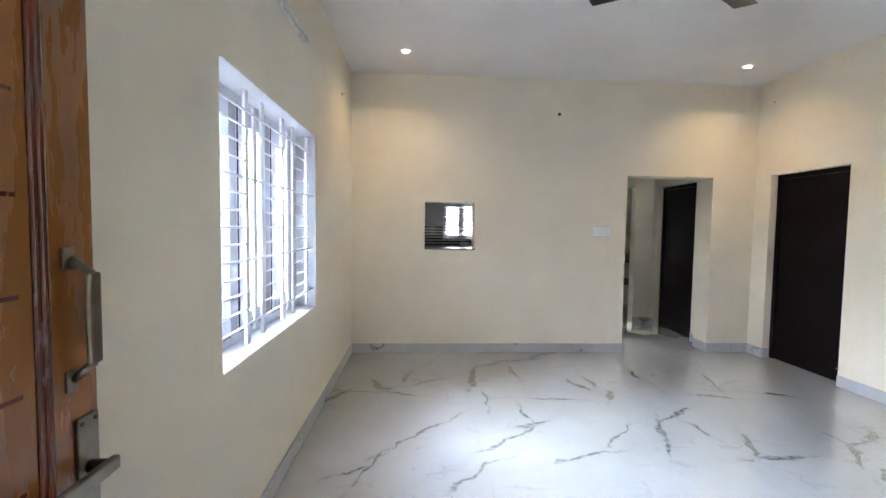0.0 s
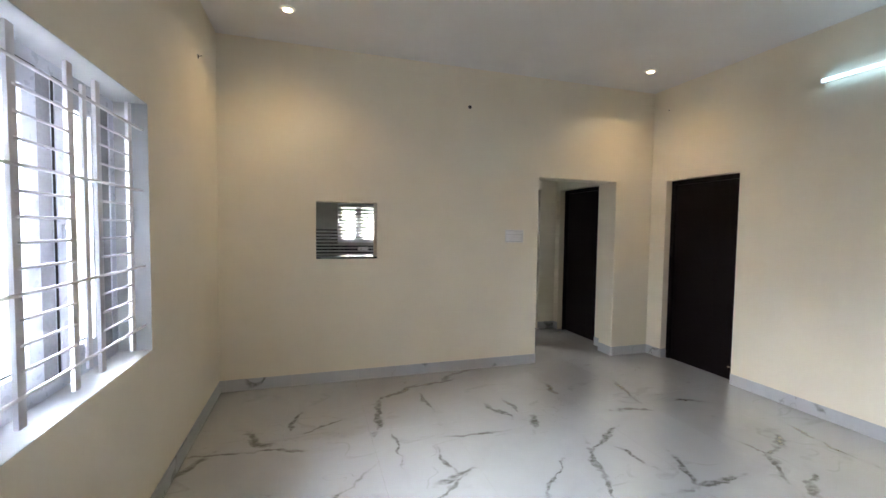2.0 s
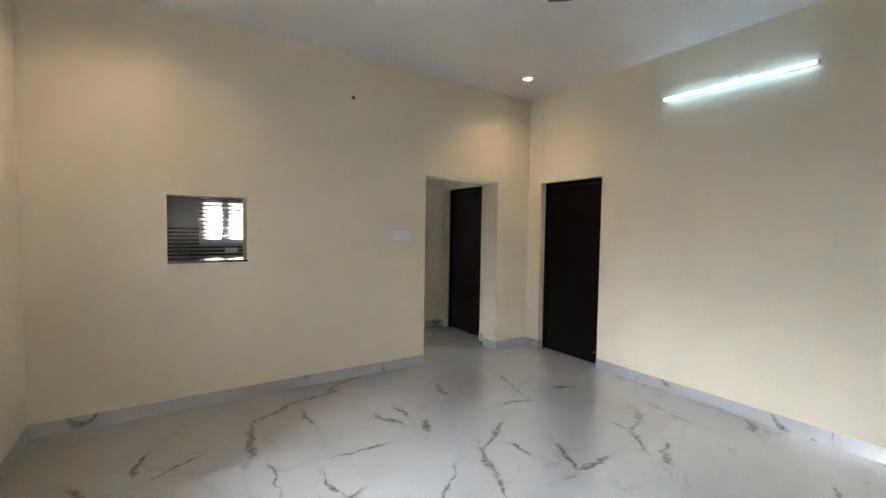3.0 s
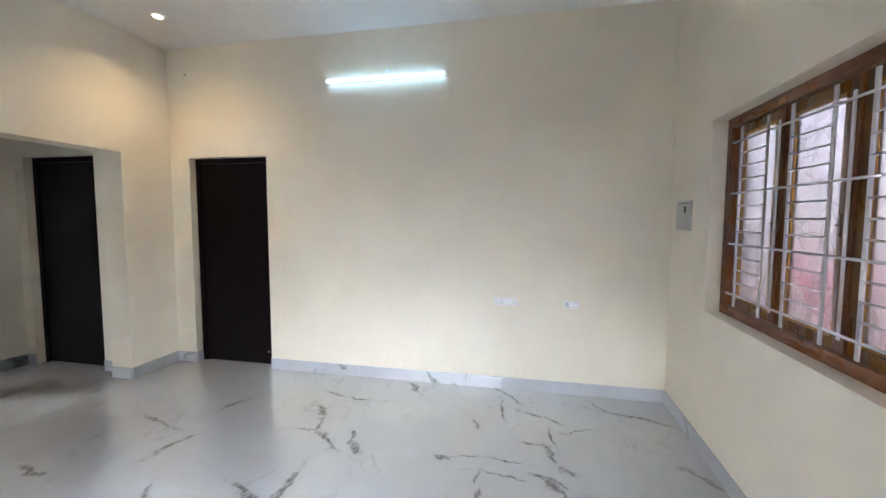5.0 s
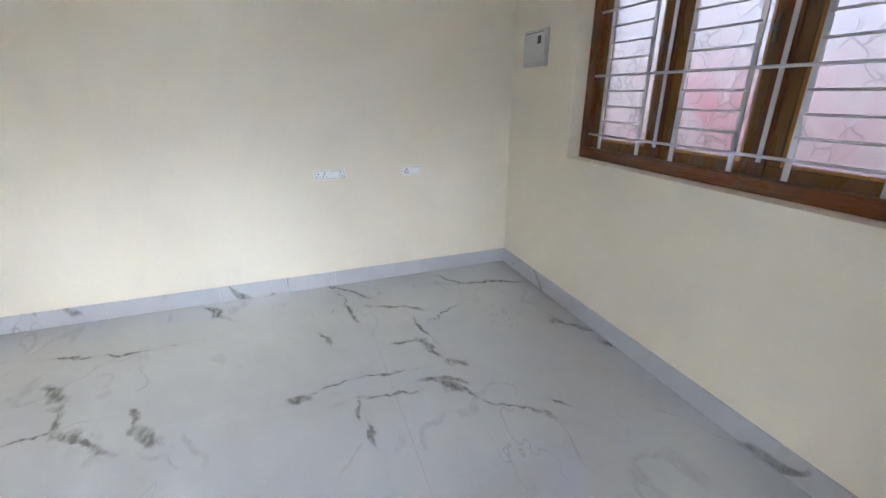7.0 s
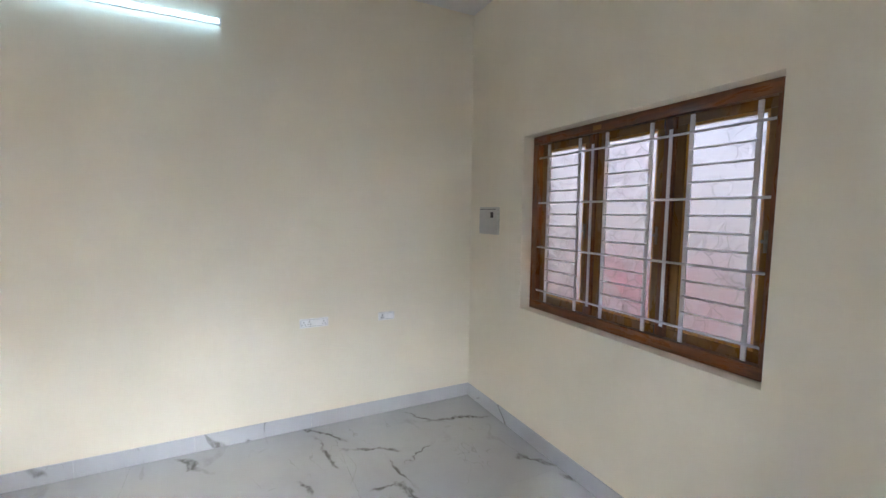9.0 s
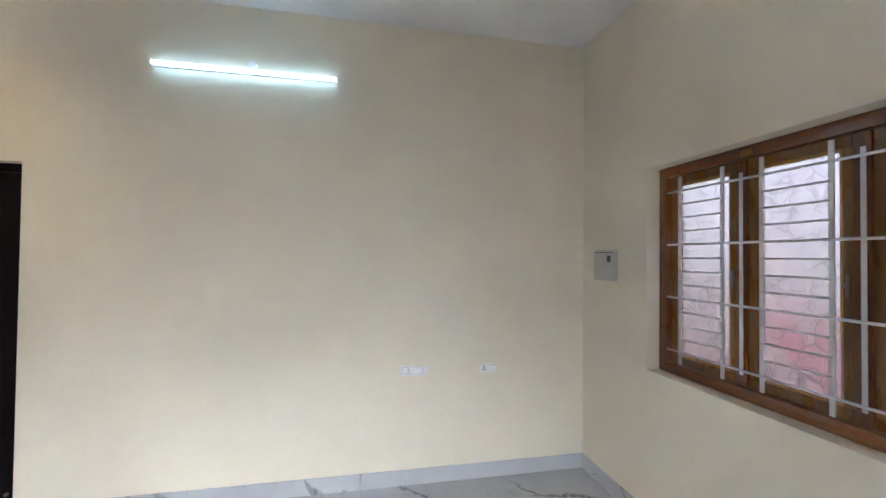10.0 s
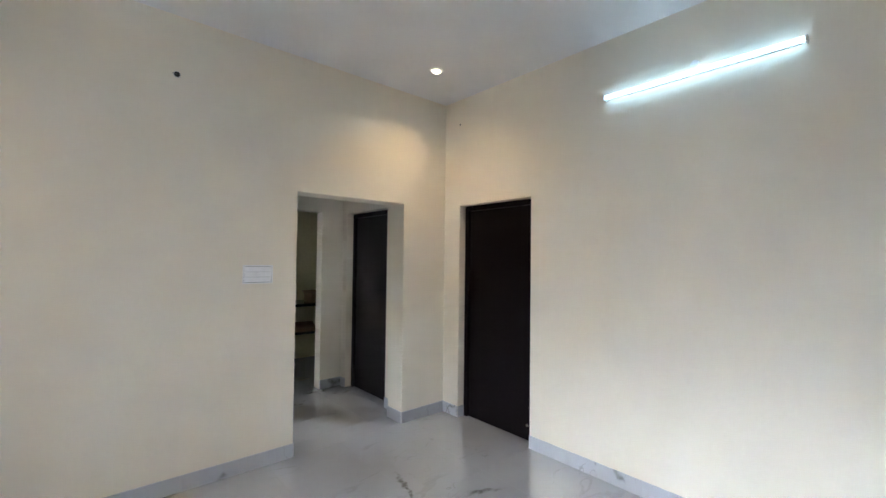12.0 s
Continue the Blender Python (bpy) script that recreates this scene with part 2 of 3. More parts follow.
def figured_glass(name):
    """Pressed window glass: petals with raised outlines, milky, pink in patches."""
    g = Graph(name)
    p = g.where()
    w = g.vmath("ADD", p, g.vmath("MULTIPLY", g.noise(p, 7, 2, 0.5, "Color"), (0.10, 0.10, 0.10)))
    e1 = g.cells(g.mapped(w, (0, 0, 0), (0, radians(35), 0), (1.0, 1.0, 0.60)), 13.0)
    e2 = g.cells(g.mapped(w, (0.3, 0, 0.2), (0, radians(-40), 0), (0.60, 1, 1.1)), 10.0)
    sprig = g.span(g.noise(g.mapped(p, (4.1, 0, 2.2)), 5.0, 2), 0.47, 0.60)
    other = g.span(g.noise(g.mapped(p, (7.7, 0, 5.2)), 4.0, 2), 0.50, 0.60)
    line1 = g.math("MULTIPLY", g.math("SUBTRACT", 1.0, g.span(e1, 0.0, 0.055)), sprig)
    line2 = g.math("MULTIPLY", g.math("SUBTRACT", 1.0, g.span(e2, 0.0, 0.045)), other)
    line = g.math("MAXIMUM", line1, line2)
    puff = g.math("MAXIMUM", g.math("MULTIPLY", g.span(e1, 0.0, 0.30), sprig), g.math("MULTIPLY", g.span(e2, 0.0, 0.30), other))
    sep = g.n.new("ShaderNodeSeparateXYZ")
    g.l.new(p, sep.inputs[0])
    spray = g.math("ABSOLUTE", g.math("SUBTRACT", sep.outputs["X"], 2.47))
    patch = g.span(g.noise(g.mapped(p, (1.3, 0, 0.4)), 3.4, 2), 0.34, 0.60, 0.35, 1.0)
    flower = g.math("MULTIPLY", g.span(spray, 0.12, 0.42, 1.0, 0.42), patch)
    low = g.span(sep.outputs["Z"], 1.10, 1.55, 1.0, 0.12)
    petal = g.span(g.cells(g.mapped(w, (0, 0, 0), (0, radians(35), 0), (1.0, 1.0, 0.60)), 13.0, "F1", "Color"), 0.25, 0.75, 0.45, 1.0)
    pink = g.math("MULTIPLY", g.math("MULTIPLY", flower, low), petal)
    col = g.mix(pink, (0.108, 0.094, 0.097), (0.115, 0.050, 0.061))
    col = g.mix(g.math("MULTIPLY", line, 0.62), col, (0.026, 0.020, 0.024))
    g.bump(g.math("ADD", puff, g.math("MULTIPLY", g.noise(p, 60, 2), 0.20)), 0.55, 0.006)
    return g.done(col, 0.80, Transmission_Weight=0.85, IOR=1.25)


WALL = painted("cream_wall_paint", (0.845, 0.785, 0.662))
# white paint made mid grey: the reveal's shade is put into the colour
REVEAL = painted("greyed_white_paint", (0.50, 0.51, 0.53))
CEIL = painted("white_ceiling_paint", (0.80, 0.80, 0.80), 0.6)
TILE = marble("veined_floor_tile", (0.43, 0.44, 0.462), 0.012, VEINS)
SKIRT = marble("veined_skirting_tile", (0.47, 0.485, 0.52), 0.30, (), 0.12)
GROUT = plain("grey_grout", (0.50, 0.50, 0.51), 0.5)
DARK = plain("dark_brown_laminate", (0.008, 0.0048, 0.0066), 0.50, wear=0.25, scale=60, Specular_IOR_Level=0.08)
TEAK = wood("varnished_teak", (0.22, 0.066, 0.013), (0.08, 0.021, 0.005))
TEAK_X = wood("varnished_teak_across", (0.25, 0.076, 0.015), (0.09, 0.024, 0.006), axis=0)
TEAK_GOLD = wood("golden_teak_sash", (0.50, 0.25, 0.045), (0.26, 0.10, 0.018), 0.22)
TEAK_GOLD_X = wood("golden_teak_sash_across", (0.50, 0.25, 0.045), (0.26, 0.10, 0.018), 0.22, axis=0)
TEAK_SASH = wood("golden_brown_teak", (0.20, 0.088, 0.014), (0.12, 0.050, 0.009), 0.22, 2, 0.6, 0.12)
LEAF = wood("amber_teak_leaf", (0.275, 0.104, 0.022), (0.225, 0.082, 0.017), 0.2, 2, 1.0, 0.12)
MOULD = wood("red_brown_moulding", (0.105, 0.022, 0.008), (0.06, 0.012, 0.005), 0.2, 2, 0.6, 0.15)
GRILLE = plain("white_enamel_grille", (0.74, 0.73, 0.79), 0.35, wear=0.06)
UPVC = plain("white_upvc", (0.62, 0.65, 0.74), 0.3, wear=0.04)
MULLION = plain("grey_mullion", (0.34, 0.34, 0.38), 0.5, wear=0.15, scale=90)
GASKET = plain("black_gasket", (0.015, 0.015, 0.018), 0.6)
STEEL = plain("brushed_antique_steel", (0.22, 0.19, 0.15), 0.36, 1.0, 0.3)
PLATE = plain("white_switch_plastic", (0.90, 0.90, 0.90), 0.28, wear=0.03)
HOLE = plain("dark_hole", (0.02, 0.018, 0.015), 0.8)
BOXGREY = plain("grey_enamel_box", (0.52, 0.52, 0.50), 0.35, wear=0.05)
FANBROWN = plain("dark_brown_fan_enamel", (0.035, 0.030, 0.027), 0.35, wear=0.15)
CLEAR = clear_glass("clear_glass")
PETAL = figured_glass("figured_glass")
GRANITE = plain("black_granite", (0.018, 0.018, 0.020), 0.08, wear=0.5, scale=320)
KTILE = plain("grey_wall_tile", (0.46, 0.46, 0.46), 0.15, wear=0.06)
CARD = plain("brown_cardboard", (0.30, 0.19, 0.10), 0.85, wear=0.25)
KBLACK = plain("black_tile_band", (0.02, 0.02, 0.022), 0.12)
# outdoor surfaces, coloured dark so that little daylight bounces indoors
CONCRETE = painted("grey_concrete", (0.16, 0.155, 0.15), 0.85, 80, 0.003, 0.2)
# wall colour lowered so the view through the panes isn't blown out
COMPOUND = painted("darkened_render", (0.11, 0.12, 0.095), 0.9, 60, 0.003, 0.3)
EARTH = painted("low_bounce_ground", (0.085, 0.075, 0.05), 0.95, 30, 0.01, 0.3)
FOLIAGE = plain("green_leaves", (0.07, 0.12, 0.03), 0.5, wear=0.5, scale=6)
BARK = plain("brown_bark", (0.12, 0.09, 0.06), 0.9, wear=0.4)
TUBE_LIT = glowing("lit_tube", (0.46, 0.75, 1.0), 0.14)
TUBE_OFF = plain("unlit_tube_cover", (0.62, 0.63, 0.63), 0.35)
LED_WARM = glowing("warm_led_disc", (1.0, 0.80, 0.50), 0.45)
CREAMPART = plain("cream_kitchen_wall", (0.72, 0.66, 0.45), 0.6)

# ---- mesh helpers ----


def link_mesh(name, bm, material, parent=None):
    me = bpy.data.meshes.new(name)
    bm.normal_update()
    bm.to_mesh(me)
    bm.free()
    for m in material if isinstance(material, (tuple, list)) else (material,):
        me.materials.append(m)
    ob = new(name, me)
    if parent:
        ob.parent = parent
    return ob


def part(name, bm, material, parent, label=""):
    ob = link_mesh(name, bm, material, parent)
    if label:
        tagged(ob, label)
    return ob


def box(bm, x0, x1, y0, y1, z0, z1, bevel=0.0):
    m = Matrix.LocRotScale(((x0 + x1) / 2, (y0 + y1) / 2, (z0 + z1) / 2), None, (abs(x1 - x0), abs(y1 - y0), abs(z1 - z0)))
    made = bmesh.ops.create_cube(bm, size=1, matrix=m)["verts"]
    if bevel:
        edges = list({e for v in made for e in v.link_edges})
        bmesh.ops.bevel(bm, geom=edges, offset=bevel, segments=2, profile=0.6, affect="EDGES")
    return bm


def rod(bm, a, b, r, seg=12, r2=None):
    a, b = Vector(a), Vector(b)
    d = b - a
    m = Matrix.Translation((a + b) / 2) @ d.to_track_quat("Z", "Y").to_matrix().to_4x4()
    bmesh.ops.create_cone(bm, cap_ends=True, segments=seg, radius1=r, radius2=r if r2 is None else r2, depth=d.length, matrix=m)
    for f in bm.faces:
        if len(f.verts) == 4:
            f.smooth = True
    return bm


def boxed(*args):
    return box(bmesh.new(), *args)


def rodded(*args):
    return rod(bmesh.new(), *args)


def empty(name, label, category, group="", kind="", at=(0, 0, 0)):
    ob = new(name)
    ob.location = at
    return tagged(ob, label, category, group, kind)


def wall_mesh(axis, a0, a1, t0, t1, z0, z1, holes=()):
    """A wall along an axis from a0 to a1, t0 to t1 thick, with rectangular holes (a, a, z, z) through it."""
    bm = bmesh.new()
    us = sorted({a0, a1, *(h[0] for h in holes), *(h[1] for h in holes)})
    zs = sorted({z0, z1, *(h[2] for h in holes), *(h[3] for h in holes)})
    us, zs = [u for u in us if a0 <= u <= a1], [z for z in zs if z0 <= z <= z1]

    def solid(i, j):
        if not (0 <= i < len(us) - 1 and 0 <= j < len(zs) - 1):
            return False
        u, z = (us[i] + us[i + 1]) / 2, (zs[j] + zs[j + 1]) / 2
        return not any(h[0] < u < h[1] and h[2] < z < h[3] for h in holes)

    def place(u, t, z):
        return (u, t, z) if axis == "x" else (t, u, z)

    def quad(*pts):
        bm.faces.new([bm.verts.new(place(*p)) for p in pts])

    for i in range(len(us) - 1):
        for j in range(len(zs) - 1):
            if not solid(i, j):
                continue
            u, v, z, w = us[i], us[i + 1], zs[j], zs[j + 1]
            quad((u, t0, z), (v, t0, z), (v, t0, w), (u, t0, w))
            quad((u, t1, z), (u, t1, w), (v, t1, w), (v, t1, z))
            if not solid(i - 1, j):
                quad((u, t0, z), (u, t0, w), (u, t1, w), (u, t1, z))
            if not solid(i + 1, j):
                quad((v, t0, z), (v, t1, z), (v, t1, w), (v, t0, w))
            if not solid(i, j - 1):
                quad((u, t0, z), (u, t1, z), (v, t1, z), (v, t0, z))
            if not solid(i, j + 1):
                quad((u, t0, w), (v, t0, w), (v, t1, w), (u, t1, w))
    bmesh.ops.remove_doubles(bm, verts=bm.verts, dist=1e-5)
    bmesh.ops.recalc_face_normals(bm, faces=bm.faces)
    return bm


# ---- the plan ----
W, E, S, N, TOP = -0.767, 3.997, 0.214, 4.914, 3.172
TH = 0.23
KN = 8.0                                   # kitchen's far wall
PE, PN = 3.59, 6.36                        # passage: east and far wall
DOOR_E = (3.815, 4.691)                    # dark door in the east wall
DOORWAY = (2.432, 3.474, 2.09)
HATCH = (0.063, 0.638, 1.205, 1.750)
WIN_W = (1.818, 3.298, 0.850, 2.112)
WIN_S = (1.784, 3.295, 0.915, 2.103)
FRONT = (-0.60, 0.62, 2.12)
DOOR_P = (5.375, 6.25)
OPEN_P = (2.45, 3.315, 2.11)
WIN_K = (0.44, 1.115, 1.25, 1.936)


def wall(name, label, *args, material=WALL):
    return tagged(link_mesh(name, wall_mesh(*args), material), label, "wall", kind="structure")


wall("wall_west", "cream painted plaster wall with a barred window", "y", S - TH, KN + TH, W - TH, W, 0, TOP, [WIN_W])
wall("wall_south", "cream painted plaster wall with teak window and entrance", "x", W, E, S - TH, S, 0, TOP,
     [(FRONT[0], FRONT[1], 0, FRONT[2]), WIN_S])
wall("wall_east", "cream painted plaster wall with a dark door", "y", S - TH, N + TH, E, E + TH, 0, TOP, [(*DOOR_E, 0, 2.1)])
wall("wall_north", "cream painted plaster wall with hatch and doorway", "x", W, E, N, N + TH, 0, TOP,
     [HATCH, (DOORWAY[0], DOORWAY[1], 0, DOORWAY[2])])
wall("wall_passage_east", "cream painted passage wall with a dark door", "y", N + TH, PN + 0.14, PE, PE + TH, 0, TOP, [(*DOOR_P, 0, 2.1)])
wall("wall_passage_north", "cream painted passage wall with open kitchen doorway", "x", 2.20, PE, PN, PN + 0.14, 0, TOP,
     [(OPEN_P[0], OPEN_P[1], 0, OPEN_P[2])])
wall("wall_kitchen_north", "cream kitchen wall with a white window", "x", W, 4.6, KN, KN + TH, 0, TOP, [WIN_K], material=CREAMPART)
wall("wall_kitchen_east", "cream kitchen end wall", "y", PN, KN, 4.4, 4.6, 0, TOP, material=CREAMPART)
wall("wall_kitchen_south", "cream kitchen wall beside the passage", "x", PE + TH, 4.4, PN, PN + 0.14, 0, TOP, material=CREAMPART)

tagged(link_mesh("ceiling", boxed(W - TH, 4.6, S - TH, KN + TH, TOP, TOP + 0.15), CEIL), "flat white painted plaster ceiling slab", "ceiling", kind="structure")

# unseen walls added outside the entrance to stop sky light coming in
wall("wall_daylight_block_south", "added plain wall keeping daylight out of the entrance", "x", -1.5, 1.2, -1.7, -1.6, -0.02, 2.75)
wall("wall_daylight_block_west", "added plain wall keeping daylight out of the entrance", "y", -1.6, S - TH, -1.5, -1.4, -0.02, 2.75)
wall("wall_daylight_block_east", "added plain wall keeping daylight out of the entrance", "y", -1.6, S - TH, 1.1, 1.2, -0.02, 2.75)
# slab out of view, added to dim the sky over door and south window
tagged(link_mesh("shading_slab", box(boxed(-1.5, 1.2, -1.7, S - TH, 2.752, 2.90, 0.01), 1.2, 4.6, -0.75, S - TH, 2.752, 2.90, 0.01), CONCRETE), "added unseen slab shading entrance and window", "roof", kind="structure")
# blocks added behind the closed doors against light leaking under them
wall("wall_behind_east_door", "added plain block stopping light under the door", "y", DOOR_E[0] - 0.1, DOOR_E[1] + 0.1, E + TH, E + TH + 0.1, 0, 2.3)
wall("wall_behind_passage_door", "added plain block stopping light under the door", "y", DOOR_P[0] - 0.1, DOOR_P[1] + 0.1, PE + TH, PE + TH + 0.1, 0, 2.3)


def lining(name, x0, x1, y0, y1, z0, z1):
    """Greyed white paint on the reveal of an opening: thin coats on sill, head and jambs."""
    ob = empty(name, "white window reveal with its shade in the paint colour", "trim", kind="structure")
    t = 0.003
    along_y = (x1 - x0) < (y1 - y0)
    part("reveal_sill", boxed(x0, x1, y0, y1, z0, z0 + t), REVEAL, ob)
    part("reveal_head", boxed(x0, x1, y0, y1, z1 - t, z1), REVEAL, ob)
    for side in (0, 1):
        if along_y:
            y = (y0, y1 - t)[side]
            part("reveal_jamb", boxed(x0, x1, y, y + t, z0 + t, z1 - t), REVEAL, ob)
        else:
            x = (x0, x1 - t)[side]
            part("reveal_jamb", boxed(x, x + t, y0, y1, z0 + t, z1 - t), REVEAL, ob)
    return ob


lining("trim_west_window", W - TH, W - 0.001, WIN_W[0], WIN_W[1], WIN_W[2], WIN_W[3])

# ---- doors ----


def dark_door(name, x, y0, y1, h, label):
    """A flush dark door in a dark frame, facing -x, recessed in its opening."""
    ob = empty(name, label, "door", kind="structure")
    w = 0.05
    part("door_frame", box(box(box(bmesh.new(), x, x + 0.10, y0, y0 + w, 0, h, 0.003), x, x + 0.10, y1 - w, y1, 0, h, 0.003),
                           x, x + 0.10, y0 + w, y1 - w, h - w, h, 0.003), DARK, ob)
    leaf = part("door_leaf", boxed(x + 0.025, x + 0.060, y0 + w + 0.003, y1 - w - 0.003, 0.0005, h - w - 0.003, 0.002), DARK, ob)
    part("door_stop", rodded((x + 0.026, y0 + w + 0.05, 0.13), (x + 0.012, y0 + w + 0.05, 0.13), 0.010), STEEL, leaf, "small steel door stop")
    return ob


dark_door("door_east", E + 0.080, DOOR_E[0], DOOR_E[1], 2.1, "closed dark brown flush door in a dark frame")
dark_door("door_passage", PE + 0.080, DOOR_P[0], DOOR_P[1], 2.1, "closed dark brown flush door off the passage")


def front_leaf():
    """The teak leaf of the front door, standing open against the room."""
    x, y0, y1, h = -0.63, 0.15, 0.945, 2.08
    ob = empty("door_front", "open amber teak front door leaf with grooved panel", "door", kind="structure")
    f = x + 0.040
    bm = boxed(x, f, y0, y1, 0.01, h, 0.003)
    part("door_leaf", bm, LEAF, ob)
    m0 = y1 - 0.128
    part("moulding", box(box(bmesh.new(), f, f + 0.012, m0, m0 + 0.024, 0.15, h - 0.12, 0.005), f + 0.0005, f + 0.018, m0 + 0.007, m0 + 0.017, 0.15, h - 0.12, 0.004), MOULD, ob, "dark red-brown moulding")
    part("moulding", boxed(f, f + 0.012, y0 + 0.12, y0 + 0.144, 0.15, h - 0.12, 0.005), MOULD, ob)
    panel = part("raised_panel", boxed(f, f + 0.006, y0 + 0.146, m0 - 0.002, 0.16, h - 0.13, 0.002), LEAF, ob)
    for i in range(12):
        z = 0.272 + 0.1525 * i
        part("groove", boxed(f + 0.0058, f + 0.0068, y0 + 0.19, m0 - 0.024, z, z + 0.007), MOULD, panel)
    # pull handle
    hy = y1 - 0.057
    bm = bmesh.new()
    for z, s in ((1.181, 1), (1.394, -1)):
        box(bm, f, f + 0.005, hy - 0.014, hy + 0.010, z - 0.019, z + 0.019, 0.002)
        rod(bm, (f + 0.003, hy, z), (f + 0.030, hy + 0.014, z + 0.028 * s), 0.007)
    box(bm, f + 0.024, f + 0.034, hy + 0.002, hy + 0.030, 1.206, 1.369, 0.005)
    part("pull_handle", bm, STEEL, ob, "antique steel pull handle")
    ly = y1 - 0.030
    plate = part("lock_plate", boxed(f, f + 0.006, ly - 0.024, ly + 0.024, 0.86, 1.108, 0.003), STEEL, ob, "antique steel lock plate")
    for dy in (-0.015, 0.015):
        part("screw", rodded((f + 0.006, ly + dy, 1.096), (f + 0.008, ly + dy, 1.096), 0.004), GASKET, plate)
    bm = rodded((f + 0.006, ly, 1.012), (f + 0.040, ly, 1.012), 0.012)
    box(bm, f + 0.034, f + 0.048, ly - 0.105, ly + 0.018, 0.998, 1.024, 0.004)
    part("lever", bm, STEEL, plate)
    return ob


front_leaf()

# ---- windows ----


def grille(name, label, origin, along, centre, half, bars, thin, z_rods, longs, z_bar, reach, wide, deep=0.004):
    """A welded window grille: flat uprights, thin uprights, long and short rods. along: 'x' or 'y'; origin: the plane it stands in."""
    ob = empty(name, label, "window grille", kind="structure")

    def p(u, t, z):
        return (u, origin + t, z) if along == "x" else (origin + t, u, z)

    def bx(u0, u1, t0, t1, z0, z1, bev=0.0):
        a, b = p(u0, t0, z0), p(u1, t1, z1)
        return boxed(min(a[0], b[0]), max(a[0], b[0]), min(a[1], b[1]), max(a[1], b[1]), z0, z1, bev)

    for u in bars:
        part("upright", bx(centre + u - wide, centre + u + wide, -deep, deep, *z_bar, 0.0015), GRILLE, ob)
    for u in thin:
        part("thin_upright", bx(centre + u - wide * 0.85, centre + u + wide * 0.85, -deep * 0.75, deep * 0.75, z_bar[0] + 0.05, z_bar[1] - 0.05, 0.0015), GRILLE, ob)
    for i, z in enumerate(z_rods):
        if i in longs:
            part("long_rod", rodded(p(centre - half, reach, z), p(centre + half, reach, z), 0.006), GRILLE, ob)
        else:
            for a, b in ((0, 1), (2, 3), (4, 5)):
                part("short_rod", rodded(p(centre + bars[a], reach, z), p(centre + bars[b], reach, z), 0.005, 8), GRILLE, ob)
    return ob


grille("grille_west", "white enamelled steel grille in the white window", -0.795, "y", 2.48, 0.80, (-0.66, -0.355, -0.155, 0.15, 0.35, 0.655), (-0.255, 0.25),
       [1.976 - 0.0761 * i for i in range(14)], (0, 4, 9, 13), (0.895, 2.070), 0.006, 0.019, 0.007)
grille("grille_south", "white enamelled steel grille on the teak window", 0.112, "x", 2.5285, 0.711, (-0.6225, -0.3465, -0.1405, 0.1405, 0.3465, 0.6225), (-0.2435, 0.2435),
       [1.954 - 0.0755 * i for i in range(13)], (0, 4, 8, 12), (0.976, 2.036), 0.006, 0.010)


def frame_ring(x0, x1, y0, y1, z0, z1, w, bevel, along):
    """Four members round a rectangle, as one mesh."""
    bm = bmesh.new()
    box(bm, x0, x1, y0, y1, z0, z0 + w, bevel), box(bm, x0, x1, y0, y1, z1 - w, z1, bevel)
    if along == "x":
        box(bm, x0, x0 + w, y0, y1, z0 + w, z1 - w, bevel), box(bm, x1 - w, x1, y0, y1, z0 + w, z1 - w, bevel)
    else:
        box(bm, x0, x1, y0, y0 + w, z0 + w, z1 - w, bevel), box(bm, x0, x1, y1 - w, y1, z0 + w, z1 - w, bevel)
    return bm


def teak_window():
    x0, x1, z0, z1 = WIN_S
    ob = empty("window_south", "varnished teak casement window with figured pink glass", "window", kind="structure")
    fr, f0, f1 = 0.058, S - 0.165, S - 0.085
    bm = bmesh.new()
    box(bm, x0, x1, f0, f1, z0, z0 + fr, 0.004), box(bm, x0, x1, f0, f1, z1 - fr, z1, 0.004)
    part("window_frame_rail", bm, TEAK_X, ob)
    pitch = (x1 - x0 - fr) / 3
    for i in range(4):
        u = x0 + pitch * i
        part("window_frame_post", boxed(u, u + fr, f0, f1 if i in (0, 3) else S - 0.112, z0 + fr, z1 - fr, 0.004), TEAK, ob)
    for i in range(3):
        a, b = x0 + fr + pitch * i - 0.003, x0 + pitch * (i + 1) + 0.003
        c, d = z0 + fr - 0.003, z1 - fr + 0.003
        w = 0.045
        sash = part("sash", frame_ring(a, b, f0 + 0.004, f0 + 0.040, c, d, w, 0.004, "x"), TEAK_SASH, ob, "golden-brown varnished teak sash")
        part("bead", frame_ring(a + w, b - w, f0 + 0.010, f0 + 0.034, c + w, d - w, 0.013, 0.002, "x"), TEAK_GOLD, sash, "golden glazing bead")
        pane = part("pane", boxed(a + w + 0.006, b - w - 0.006, f0 + 0.018, f0 + 0.024, c + w + 0.006, d - w - 0.006), PETAL, sash, "figured glass with pink petals")
        pane.visible_shadow = False
        for z in (z0 + 0.075, z1 - 0.075):
            part("hinge", rodded((a + 0.004, f0 + 0.044, z - 0.03), (a + 0.004, f0 + 0.044, z + 0.03), 0.007), GASKET, sash)
        part("latch", box(boxed(a + 0.02, a + 0.032, f0 + 0.04, f0 + 0.047, 1.43, 1.52, 0.002), a + 0.012, a + 0.04, f0 + 0.047, f0 + 0.055, 1.47, 1.482, 0.002), STEEL, sash)
    part("label_patch", boxed(2.70, 2.76, f1, f1 + 0.0015, z1 - 0.045, z1 - 0.018), TEAK_GOLD_X, ob, "worn paper patch")
    return ob


teak_window()


